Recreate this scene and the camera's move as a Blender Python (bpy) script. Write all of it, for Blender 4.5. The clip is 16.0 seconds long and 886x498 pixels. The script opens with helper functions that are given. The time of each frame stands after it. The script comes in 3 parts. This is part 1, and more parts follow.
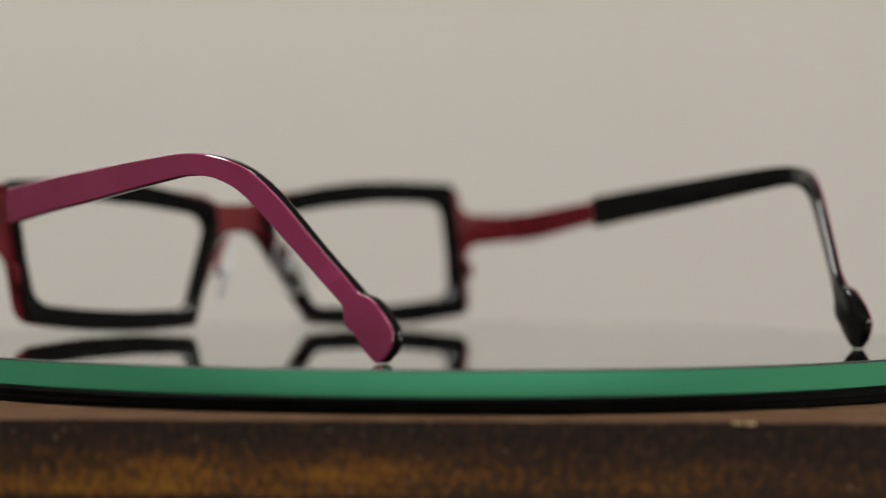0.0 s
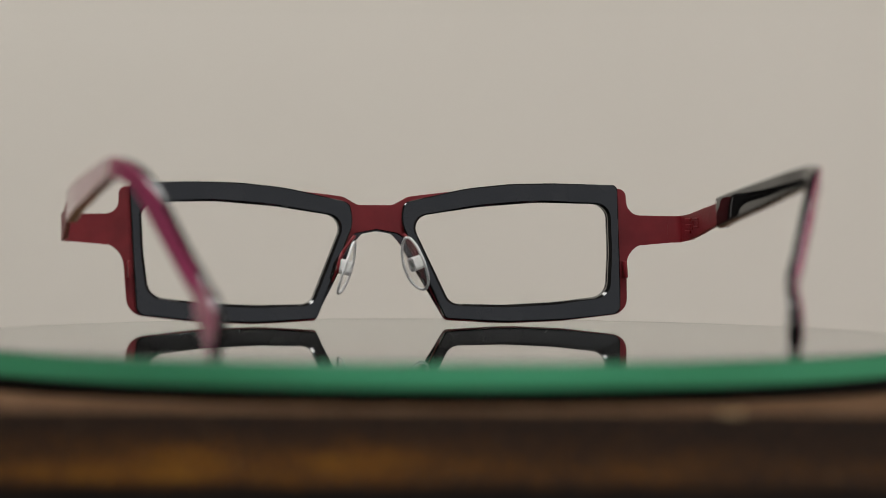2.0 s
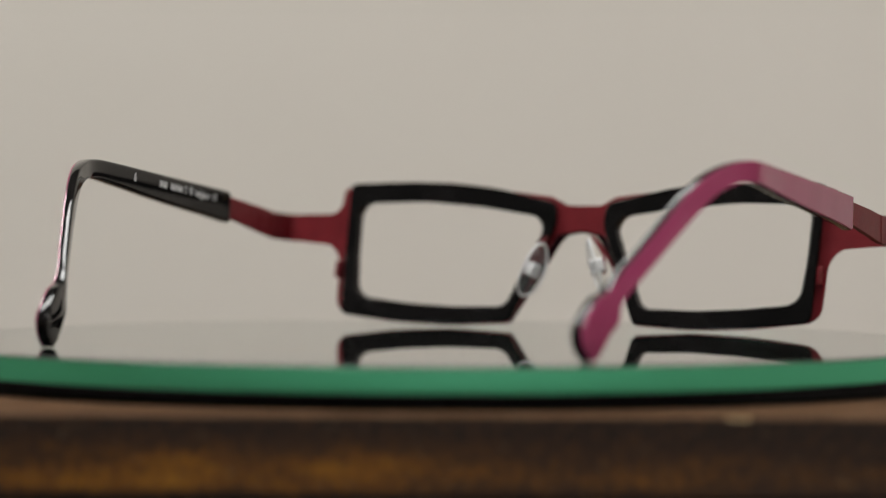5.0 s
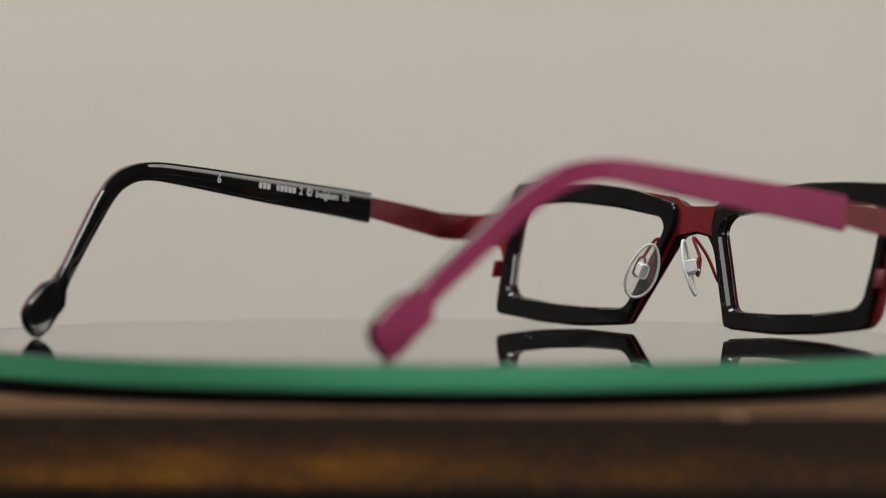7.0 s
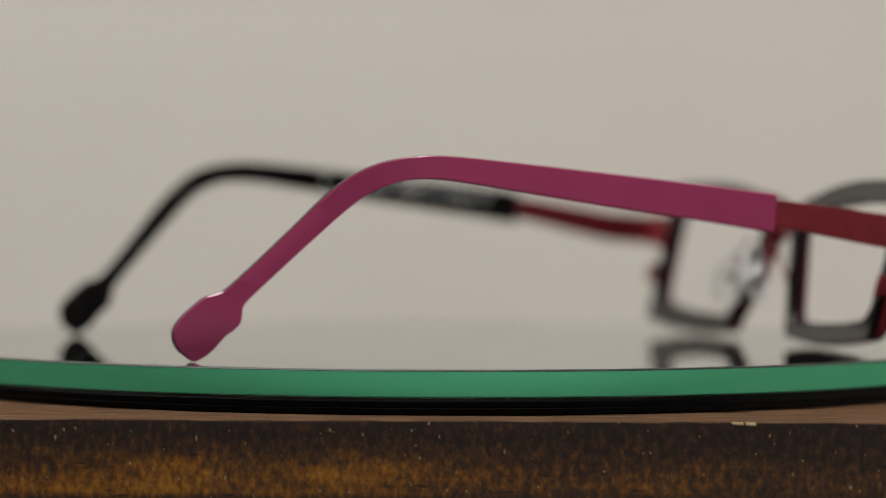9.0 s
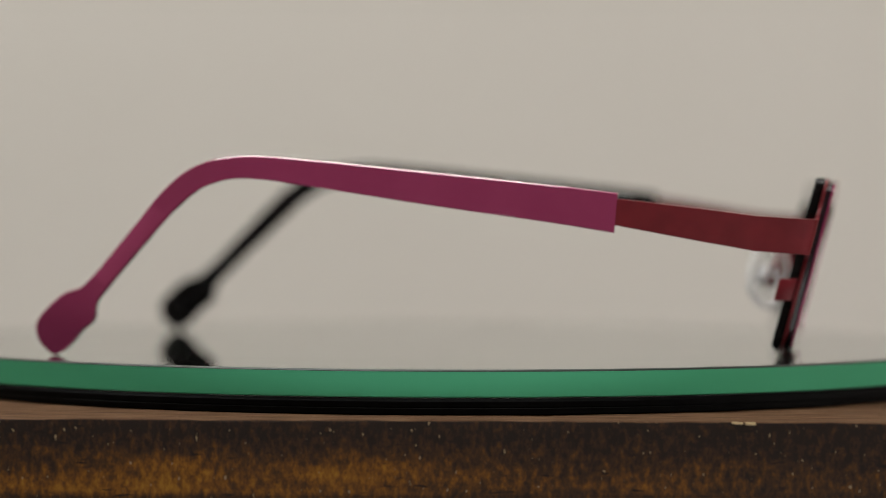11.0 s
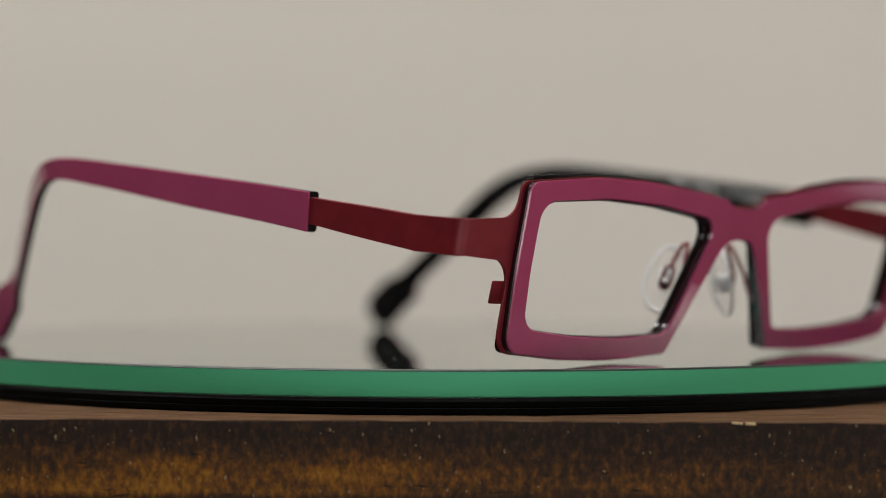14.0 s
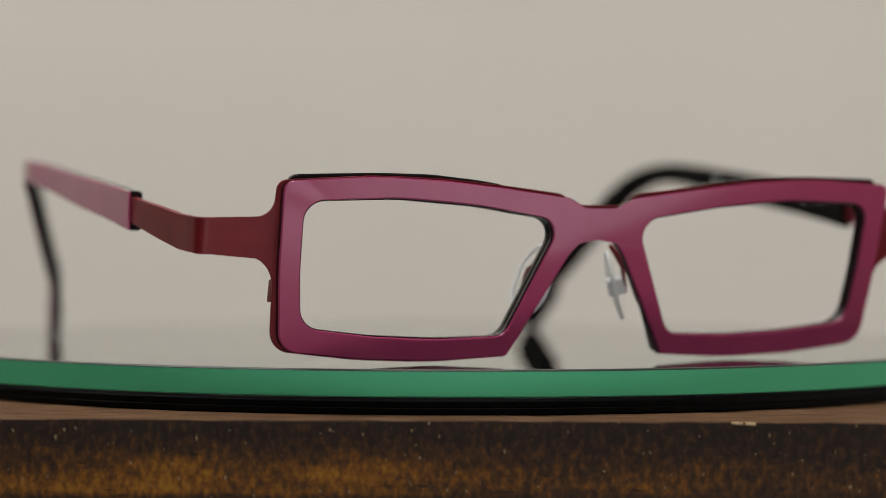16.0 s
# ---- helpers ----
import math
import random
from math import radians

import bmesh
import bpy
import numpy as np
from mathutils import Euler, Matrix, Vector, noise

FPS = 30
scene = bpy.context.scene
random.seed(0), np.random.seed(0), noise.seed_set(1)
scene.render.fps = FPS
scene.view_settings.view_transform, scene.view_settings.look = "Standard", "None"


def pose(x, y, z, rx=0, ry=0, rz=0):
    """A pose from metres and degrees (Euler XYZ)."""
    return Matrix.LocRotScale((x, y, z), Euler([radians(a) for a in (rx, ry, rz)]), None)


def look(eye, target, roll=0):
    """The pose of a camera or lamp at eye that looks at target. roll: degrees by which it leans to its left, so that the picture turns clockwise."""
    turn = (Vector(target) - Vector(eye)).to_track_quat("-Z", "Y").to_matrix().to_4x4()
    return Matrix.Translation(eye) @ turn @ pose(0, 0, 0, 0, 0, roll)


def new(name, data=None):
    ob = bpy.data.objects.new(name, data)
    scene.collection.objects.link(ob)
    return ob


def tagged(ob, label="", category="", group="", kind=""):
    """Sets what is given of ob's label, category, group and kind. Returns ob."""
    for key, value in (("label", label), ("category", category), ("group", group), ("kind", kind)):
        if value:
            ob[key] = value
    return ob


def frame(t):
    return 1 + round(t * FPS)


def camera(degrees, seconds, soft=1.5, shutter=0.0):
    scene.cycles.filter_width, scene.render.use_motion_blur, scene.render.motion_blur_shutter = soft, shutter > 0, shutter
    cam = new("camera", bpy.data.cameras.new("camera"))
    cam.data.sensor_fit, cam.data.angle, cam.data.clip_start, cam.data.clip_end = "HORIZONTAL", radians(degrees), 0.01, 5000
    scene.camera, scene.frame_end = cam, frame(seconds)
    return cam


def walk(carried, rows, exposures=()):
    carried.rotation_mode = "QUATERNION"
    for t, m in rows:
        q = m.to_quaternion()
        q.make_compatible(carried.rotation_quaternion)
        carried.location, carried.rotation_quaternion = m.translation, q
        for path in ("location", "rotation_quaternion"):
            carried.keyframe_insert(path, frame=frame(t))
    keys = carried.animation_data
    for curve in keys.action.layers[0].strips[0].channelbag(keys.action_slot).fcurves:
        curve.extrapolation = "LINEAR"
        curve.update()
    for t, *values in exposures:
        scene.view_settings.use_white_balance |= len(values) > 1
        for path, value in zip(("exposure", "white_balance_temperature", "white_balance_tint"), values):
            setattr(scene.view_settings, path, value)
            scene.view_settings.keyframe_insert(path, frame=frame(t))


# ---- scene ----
# Spectacles on a turning glass disc; metres, z = 0 is the top of the glass, the disc's axis is x = y = 0.
cam = camera(16.87, 16.0, soft=0.7)


def eye(back):
    return pose(0.0042, -0.7 - 0.0236 * back, 0.0317, 90 - 0.781, 0, 0) @ pose(0, 0, 0, 0, 0, 0.24)


# The camera stands; it only breathes by millimetres while its focus is pulled between the near and the far rim.
PULL = [(0.0, 0.0), (0.5, 0.2), (1.0, 0.75), (1.5, 1.02), (2.5, 1.1), (4.0, 1.0), (4.5, 0.3), (5.0, 0.45), (6.2, 0.85), (6.8, 0.85), (7.0, 0.84),
        (7.5, 0.08), (8.0, -0.06), (9.0, -0.02), (12.0, 0.0), (16.0, 0.0)]
walk(cam, [(t, eye(k)) for t, k in PULL])
FOCUS = [(0.0, -0.06), (0.5, -0.02), (1.0, 0.075), (1.5, 0.10), (4.0, 0.10), (4.5, 0.0), (5.0, 0.01), (6.2, 0.07), (6.8, 0.07), (7.0, 0.05),
         (7.5, -0.07), (8.0, -0.105), (9.0, -0.11), (12.0, -0.11), (16.0, -0.105)]
focus = new("focus_point")
cam.data.dof.use_dof = True
cam.data.dof.focus_object = focus
cam.data.dof.aperture_fstop = 7.6

# ---- light ----
scene.view_settings.exposure = 0.0
world = bpy.data.worlds.new("world")
scene.world = world
world.use_nodes = True
sky = world.node_tree.nodes.new("ShaderNodeTexSky")
sky.sky_type, sky.sun_disc, sky.sun_elevation, sky.sun_rotation = "NISHITA", False, radians(35), radians(80)
world.node_tree.links.new(sky.outputs["Color"], world.node_tree.nodes["Background"].inputs["Color"])
world.node_tree.nodes["Background"].inputs["Strength"].default_value = 0.08


def area_lamp(name, m, w, h, watts, colour):
    data = bpy.data.lights.new(name, "AREA")
    data.shape, data.size, data.size_y, data.energy, data.color = "RECTANGLE", w, h, watts, colour
    ob = new(name, data)
    ob.matrix_basis = m
    return ob


# Daylight in the south window opening, small spots behind the camera, added fill lamps.
area_lamp("south_window_light", look((1.31, -2.48, 1.33), (0.2, 0.0, 0.1)), 1.2, 0.74, 2.0, (1.0, 0.99, 0.97))
# Added fill from the right; brightens the pink faces without mirroring in the sleeves.
area_lamp("east_fill_lamp", look((1.98, -0.08, 0.46), (0.0, 0.0, 0.02)), 1.15, 0.50, 9.5, (1.0, 0.92, 0.84))
# Added panel, stands for an unknown low brightness that the pink front reflects.
area_lamp("low_east_fill_lamp", look((1.98, -0.63, -0.86), (0.0, -0.3, 0.0)), 3.3, 0.78, 11.5, (0.97, 0.93, 1.0))
# Added low fill behind the camera, lifts the pink front that leans downward.
area_lamp("low_south_fill_lamp", look((0.50, -2.48, -0.85), (0.0, 0.0, 0.0)), 1.3, 0.7, 13.5, (1.0, 0.985, 0.96))
# Added overhead lamp, set only to brighten the wall behind the display.
area_lamp("wall_wash_fill_lamp", look((-0.75, 0.25, 1.77), (-0.55, 1.30, 0.0)), 1.8, 0.7, 69.0, (1.0, 0.995, 0.965))
# Added fill above the camera for the board edge and green rim.
area_lamp("overhead_fill_lamp", look((0.1, -0.95, 1.77), (0.0, -0.5, 0.0)), 1.5, 1.0, 27.0, (1.0, 0.975, 0.93))
area_lamp("warm_spot_lamp", look((0.52, -2.2, 1.30), (0.0, 0.0, 0.0)), 0.040, 0.026, 0.08, (1.0, 0.70, 0.32))
area_lamp("warm_spot_lamp", look((-1.32, -2.2, 1.295), (0.0, 0.0, 0.0)), 0.030, 0.020, 0.03, (1.0, 0.62, 0.22))
area_lamp("white_spot_lamp", look((-1.82, -2.24, 1.45), (0.0, 0.0, 0.0)), 0.07, 0.045, 0.4, (0.93, 1.0, 1.0))


# ---- materials ----
def material(name):
    m = bpy.data.materials.new(name)
    m.use_nodes = True
    return m, m.node_tree.nodes, m.node_tree.links, m.node_tree.nodes["Principled BSDF"]


def noise_node(n, l, scale, detail=4.0, stretch=None, rough=0.55):
    co = n.new("ShaderNodeTexCoord")
    tex = n.new("ShaderNodeTexNoise")
    tex.inputs["Scale"].default_value, tex.inputs["Detail"].default_value, tex.inputs["Roughness"].default_value = scale, detail, rough
    if stretch:
        mp = n.new("ShaderNodeMapping")
        mp.inputs["Scale"].default_value = stretch
        l.new(co.outputs["Object"], mp.inputs["Vector"])
        l.new(mp.outputs["Vector"], tex.inputs["Vector"])
    else:
        l.new(co.outputs["Object"], tex.inputs["Vector"])
    return tex.outputs["Fac"]


def ramp_node(n, l, fac, stops):
    r = n.new("ShaderNodeValToRGB")
    while len(r.color_ramp.elements) < len(stops):
        r.color_ramp.elements.new(0.5)
    for e, (p, c) in zip(r.color_ramp.elements, stops):
        e.position, e.color = p, (*c, 1) if len(c) == 3 else c
    l.new(fac, r.inputs["Fac"])
    return r.outputs["Color"]


def bump_node(n, l, bsdf, height, strength, distance):
    b = n.new("ShaderNodeBump")
    b.inputs["Strength"].default_value, b.inputs["Distance"].default_value = strength, distance
    l.new(height, b.inputs["Height"])
    l.new(b.outputs["Normal"], bsdf.inputs["Normal"])


def varied(name, a, b, scale, rough, spread=0.08, metal=0.0, bump=0.0, bump_scale=900, coat=0.0, ior=1.5):
    """A surface between two near colours, with uneven gloss and fine relief."""
    m, n, l, p = material(name)
    l.new(ramp_node(n, l, noise_node(n, l, scale), [(0.35, a), (0.65, b)]), p.inputs["Base Color"])
    g = n.new("ShaderNodeMapRange")
    g.inputs["To Min"].default_value, g.inputs["To Max"].default_value = max(0.01, rough - spread), rough + spread
    l.new(noise_node(n, l, scale * 6, 6), g.inputs["Value"])
    l.new(g.outputs["Result"], p.inputs["Roughness"])
    p.inputs["Metallic"].default_value = metal
    p.inputs["Coat Weight"].default_value = coat
    p.inputs["Coat Roughness"].default_value = 0.06
    p.inputs["IOR"].default_value = ior
    if bump:
        bump_node(n, l, p, noise_node(n, l, bump_scale, 5), bump, 0.0002)
    return m


PINK = varied("pink_acetate", (0.35, 0.047, 0.126), (0.385, 0.056, 0.142), 60, 0.17, 0.04, metal=0.05, coat=0.5)
PLUM = varied("plum_backing", (0.014, 0.003, 0.006), (0.024, 0.004, 0.009), 80, 0.2)
RED = varied("red_lacquered_metal", (0.155, 0.010, 0.015), (0.195, 0.014, 0.020), 150, 0.42, 0.06, metal=0.08, bump=0.15, bump_scale=4000)
RED.node_tree.nodes["Principled BSDF"].inputs["Specular IOR Level"].default_value = 0.3
BLACK = varied("black_acetate", (0.006, 0.006, 0.006), (0.012, 0.011, 0.011), 90, 0.012, 0.003)
BLACK.node_tree.nodes["Principled BSDF"].inputs["Specular IOR Level"].default_value = 0.36
RUBBER = varied("black_rubber", (0.002, 0.002, 0.002), (0.004, 0.004, 0.004), 200, 0.5, 0.1, bump=0.2, bump_scale=1500)
RUBBER.node_tree.nodes["Principled BSDF"].inputs["Specular IOR Level"].default_value = 0.05
WHITE_INK = varied("white_ink", (0.62, 0.63, 0.64), (0.72, 0.72, 0.72), 300, 0.5)
STEEL = varied("steel", (0.55, 0.54, 0.52), (0.65, 0.64, 0.62), 300, 0.25, metal=1.0)
# Green of the glass, brightened by the glow of light inside it.
EDGE_GREEN_GLOW = varied("green_edge_with_glow", (0.092, 0.46, 0.245), (0.10, 0.48, 0.262), 25, 0.32, 0.06, bump=0.12, bump_scale=2500)
EDGE_GREEN_GLOW.node_tree.nodes["Principled BSDF"].inputs["Specular IOR Level"].default_value = 0.04
# Opaque dark colour painted for what the polished arris refracts.
ARRIS_REFRACTED_DARK = varied("arris_refracted_dark", (0.012, 0.022, 0.016), (0.02, 0.034, 0.025), 60, 0.45, 0.08)
WALL_PAINT = varied("beige_wall_paint", (0.61, 0.572, 0.512), (0.64, 0.602, 0.542), 1.3, 0.8, 0.05, bump=0.1, bump_scale=300)
# The dark room that reflections show is put into these unseen surfaces' colour.
UNSEEN_CEILING_DARK = varied("unseen_ceiling_dark", (0.07, 0.065, 0.06), (0.09, 0.083, 0.075), 2, 0.85)
UNSEEN_WALL_DARK = varied("unseen_wall_dark", (0.06, 0.053, 0.047), (0.08, 0.07, 0.062), 2, 0.8)
FLOOR_WOOD = varied("brown_floor", (0.14, 0.09, 0.055), (0.20, 0.13, 0.08), 5, 0.45)
GAP_SHADE_DARK = varied("gap_shade_dark", (0.010, 0.007, 0.005), (0.02, 0.013, 0.009), 40, 0.6)


def clear_material(name, colour, rough, ior):
    m, n, l, p = material(name)
    p.inputs["Base Color"].default_value = (*colour, 1)
    p.inputs["Roughness"].default_value = rough
    p.inputs["IOR"].default_value = ior
    p.inputs["Transmission Weight"].default_value = 1.0
    return m


GLASS = clear_material("clear_float_glass", (0.80, 0.93, 0.87), 0.0, 1.52)
SILICONE = varied("clear_silicone", (0.93, 0.93, 0.93), (0.96, 0.96, 0.96), 200, 0.06, 0.02, coat=1.0)
SILICONE.node_tree.nodes["Principled BSDF"].inputs["Alpha"].default_value = 0.09

# Milky socket plastic; also the painted bright edge of the clear pads.
MILKY_AND_GLINT = clear_material("milky_plastic_and_rim_glint", (0.96, 0.96, 0.96), 0.25, 1.45)
MILKY_AND_GLINT.node_tree.nodes["Principled BSDF"].inputs["Transmission Weight"].default_value = 0.25


def wood_material():
    """Dark-stained board edge: the stain is rubbed to ochre in a ragged, mottled belt; dark pores and pale specks of bare wood."""
    m, n, l, p = material("dark_stained_wood")
    co = n.new("ShaderNodeTexCoord")
    sep = n.new("ShaderNodeSeparateXYZ")
    l.new(co.outputs["Object"], sep.inputs["Vector"])

    def maths(op, a, b):
        x = n.new("ShaderNodeMath")
        x.operation = op
        for k, val in enumerate((a, b)):
            if isinstance(val, float):
                x.inputs[k].default_value = val
            else:
                l.new(val, x.inputs[k])
        return x.outputs[0]

    def fade(low, high):
        g = n.new("ShaderNodeMapRange")
        g.interpolation_type = "SMOOTHSTEP"
        g.inputs["From Min"].default_value, g.inputs["From Max"].default_value = low, high
        l.new(sep.outputs["Z"], g.inputs["Value"])
        return g.outputs["Result"]

    mottle = noise_node(n, l, 1.0, 8, (700, 600, 420), 0.70)
    patch = noise_node(n, l, 1.0, 3, (24, 30, 90), 0.55)
    streak = noise_node(n, l, 1.0, 5, (60, 200, 700), 0.6)
    pore = noise_node(n, l, 1.0, 3, (150, 300, 1000), 0.5)
    spot = noise_node(n, l, 1.0, 1, (1100, 900, 760), 0.5)
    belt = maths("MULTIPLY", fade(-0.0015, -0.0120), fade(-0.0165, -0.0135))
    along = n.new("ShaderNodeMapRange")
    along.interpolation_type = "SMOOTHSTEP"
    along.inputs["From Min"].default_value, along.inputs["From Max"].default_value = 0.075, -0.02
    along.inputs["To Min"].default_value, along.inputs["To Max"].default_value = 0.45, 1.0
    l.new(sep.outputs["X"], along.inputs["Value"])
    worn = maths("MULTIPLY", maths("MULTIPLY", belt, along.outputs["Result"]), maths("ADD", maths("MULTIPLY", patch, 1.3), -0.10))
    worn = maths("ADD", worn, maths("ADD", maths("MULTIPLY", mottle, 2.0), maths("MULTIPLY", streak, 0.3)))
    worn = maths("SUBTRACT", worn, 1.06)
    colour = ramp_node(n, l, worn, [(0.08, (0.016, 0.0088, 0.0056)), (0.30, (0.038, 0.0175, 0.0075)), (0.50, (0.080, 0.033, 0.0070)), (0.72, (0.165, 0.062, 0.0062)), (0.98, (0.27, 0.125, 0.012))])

    def over(base, mask, lo, hi, tint):
        mix = n.new("ShaderNodeMix")
        mix.data_type = "RGBA"
        l.new(ramp_node(n, l, mask, [(lo, (0, 0, 0)), (hi, (1, 1, 1))]), mix.inputs["Factor"])
        l.new(base, mix.inputs["A"])
        mix.inputs["B"].default_value = (*tint, 1)
        return mix.outputs["Result"]

    colour = over(colour, pore, 0.64, 0.70, (0.012, 0.007, 0.005))
    colour = over(colour, spot, 0.725, 0.76, (0.24, 0.17, 0.09))
    l.new(colour, p.inputs["Base Color"])
    g = n.new("ShaderNodeMapRange")
    g.inputs["To Min"].default_value, g.inputs["To Max"].default_value = 0.32, 0.7
    l.new(mottle, g.inputs["Value"])
    l.new(g.outputs["Result"], p.inputs["Roughness"])
    p.inputs["Specular IOR Level"].default_value = 0.2
    bump_node(n, l, p, mottle, 0.7, 0.0003)
    return m


def wood_top_material():
    m, n, l, p = material("worn_brown_wood_top")
    grain = noise_node(n, l, 1.0, 8, (60, 420, 420), 0.7)
    l.new(ramp_node(n, l, grain, [(0.3, (0.045, 0.023, 0.012)), (0.5, (0.105, 0.056, 0.030)), (0.66, (0.19, 0.112, 0.064)), (0.78, (0.36, 0.27, 0.18))]), p.inputs["Base Color"])
    p.inputs["Roughness"].default_value = 0.75
    p.inputs["Specular IOR Level"].default_value = 0.04
    bump_node(n, l, p, grain, 0.9, 0.0006)
    return m


WOOD, WOOD_TOP = wood_material(), wood_top_material()


# ---- mesh helpers ----
def mesh_of(name, verts, faces, mats, smooth=35.0, slots=None):
    me = bpy.data.meshes.new(name)
    me.from_pydata([tuple(v) for v in verts], [], faces)
    bm = bmesh.new()
    bm.from_mesh(me)
    bmesh.ops.remove_doubles(bm, verts=bm.verts, dist=1e-7)
    bmesh.ops.recalc_face_normals(bm, faces=bm.faces)
    bm.to_mesh(me)
    bm.free()
    for m in mats:
        me.materials.append(m)
    if slots and len(slots) == len(me.polygons):
        me.polygons.foreach_set("material_index", slots)
    if smooth:
        me.polygons.foreach_set("use_smooth", [True] * len(me.polygons))
        me.set_sharp_from_angle(angle=radians(smooth))
    me.update()
    return me


def part(name, me, parent=None, label=""):
    ob = new(name, me)
    ob.parent = parent
    return tagged(ob, label)


def fillet(corners, steps=8):
    """A closed outline from corners (x, y, radius)."""
    out = []
    count = len(corners)
    for i, (x, y, r) in enumerate(corners):
        p = Vector((x, y))
        a, b = Vector(corners[i - 1][:2]) - p, Vector(corners[(i + 1) % count][:2]) - p
        if r <= 0:
            out.append(p)
            continue
        half = a.angle(b) / 2
        cut = min(r / math.tan(half), 0.48 * a.length, 0.48 * b.length)
        r = cut * math.tan(half)
        mid = p + (a.normalized() + b.normalized()).normalized() * (r / math.sin(half))
        s, e = p + a.normalized() * cut - mid, p + b.normalized() * cut - mid
        turn = s.angle_signed(e)
        for k in range(steps + 1):
            ang = -turn * k / steps
            out.append(mid + Vector((s.x * math.cos(ang) - s.y * math.sin(ang), s.x * math.sin(ang) + s.y * math.cos(ang))))
    return out


def cast(outline, centre, ang):
    """Where the ray from centre at that angle leaves the outline."""
    d = Vector((math.cos(ang), math.sin(ang)))
    best = 0.0
    for i, q in enumerate(outline):
        p = outline[i - 1]
        e, f = q - p, p - centre
        den = d.x * e.y - d.y * e.x
        if abs(den) < 1e-12:
            continue
        t, u = (f.x * e.y - f.y * e.x) / den, (f.x * d.y - f.y * d.x) / den
        if -1e-5 <= u <= 1 + 1e-5 and t > best:
            best = t
    return centre + d * best


def smooth_path(points, per=6):
    """Catmull-Rom through tuples of any length."""
    pts = [np.array(p, float) for p in points]
    pts = [2 * pts[0] - pts[1]] + pts + [2 * pts[-1] - pts[-2]]
    out = []
    for i in range(1, len(pts) - 2):
        p0, p1, p2, p3 = pts[i - 1:i + 3]
        for k in range(per):
            u = k / per
            out.append(0.5 * (2 * p1 + (p2 - p0) * u + (2 * p0 - 5 * p1 + 4 * p2 - p3) * u * u + (3 * p1 - p0 - 3 * p2 + p3) * u ** 3))
    out.append(pts[-2])
    return out


def loft(sections, closed=True, caps=True):
    """Faces that join equal rings of points."""
    n = len(sections[0])
    verts = [v for s in sections for v in s]
    faces = []
    for i in range(len(sections) - 1):
        for j in range(n if closed else n - 1):
            k = (j + 1) % n
            faces.append((i * n + j, i * n + k, (i + 1) * n + k, (i + 1) * n + j))
    if caps:
        faces.append(tuple(range(n))[::-1])
        faces.append(tuple((len(sections) - 1) * n + j for j in range(n)))
    return verts, faces


def tube(points, radius, ring=8):
    pts = [Vector(p) for p in points]
    sections = []
    for i, p in enumerate(pts):
        d = (pts[min(i + 1, len(pts) - 1)] - pts[max(i - 1, 0)]).normalized()
        a = d.orthogonal().normalized() if i == 0 else (side - d * side.dot(d)).normalized()
        side = a
        b = d.cross(a)
        sections.append([p + (a * math.cos(2 * math.pi * k / ring) + b * math.sin(2 * math.pi * k / ring)) * radius for k in range(ring)])
    return loft(sections)


def lathe(profile, count=192):
    """A solid of revolution about z from (radius, z) pairs, axis to axis."""
    verts, faces = [], []
    rows = []
    for r, z in profile:
        if r < 1e-9:
            rows.append([len(verts)])
            verts.append((0, 0, z))
        else:
            rows.append(list(range(len(verts), len(verts) + count)))
            verts += [(r * math.cos(2 * math.pi * k / count), r * math.sin(2 * math.pi * k / count), z) for k in range(count)]
    for a, b in zip(rows, rows[1:]):
        for k in range(count):
            j = (k + 1) % count
            if len(a) == 1:
                faces.append((a[0], b[k], b[j]))
            elif len(b) == 1:
                faces.append((a[k], b[0], a[j]))
            else:
                faces.append((a[k], b[k], b[j], a[j]))
    return verts, faces


def box(x0, x1, y0, y1, z0, z1, bevel=0.0, segments=2):
    bm = bmesh.new()
    bmesh.ops.create_cube(bm, size=1, matrix=Matrix.LocRotScale(((x0 + x1) / 2, (y0 + y1) / 2, (z0 + z1) / 2), None, (x1 - x0, y1 - y0, z1 - z0)))
    if bevel:
        bmesh.ops.bevel(bm, geom=bm.edges, offset=bevel, segments=segments, affect="EDGES", profile=0.5)
    verts, faces = [v.co.copy() for v in bm.verts], [[v.index for v in f.verts] for f in bm.faces]
    bm.free()
    return verts, faces


# ---- the room ----
def slab(name, dims, mat, label, category):
    return tagged(part(name, mesh_of(name, *box(*dims), [mat], 0)), label, category, kind="structure")


slab("wall_north", (-2.1, 2.1, 1.6, 1.7, -1.3, 1.8), WALL_PAINT, "plain beige-grey painted wall behind the display", "wall")
slab("wall_west", (-2.1, -2.0, -2.5, 1.6, -1.3, 1.8), UNSEEN_WALL_DARK, "added unseen side wall, dark so that nothing bright reflects", "wall")
slab("floor", (-2.1, 2.1, -2.6, 1.7, -1.4, -1.3), FLOOR_WOOD, "brown wooden floor of the room", "floor")
slab("ceiling", (-2.1, 2.1, -2.6, 1.7, 1.8, 1.9), UNSEEN_CEILING_DARK, "added unseen ceiling, dark so that nothing bright reflects", "ceiling")


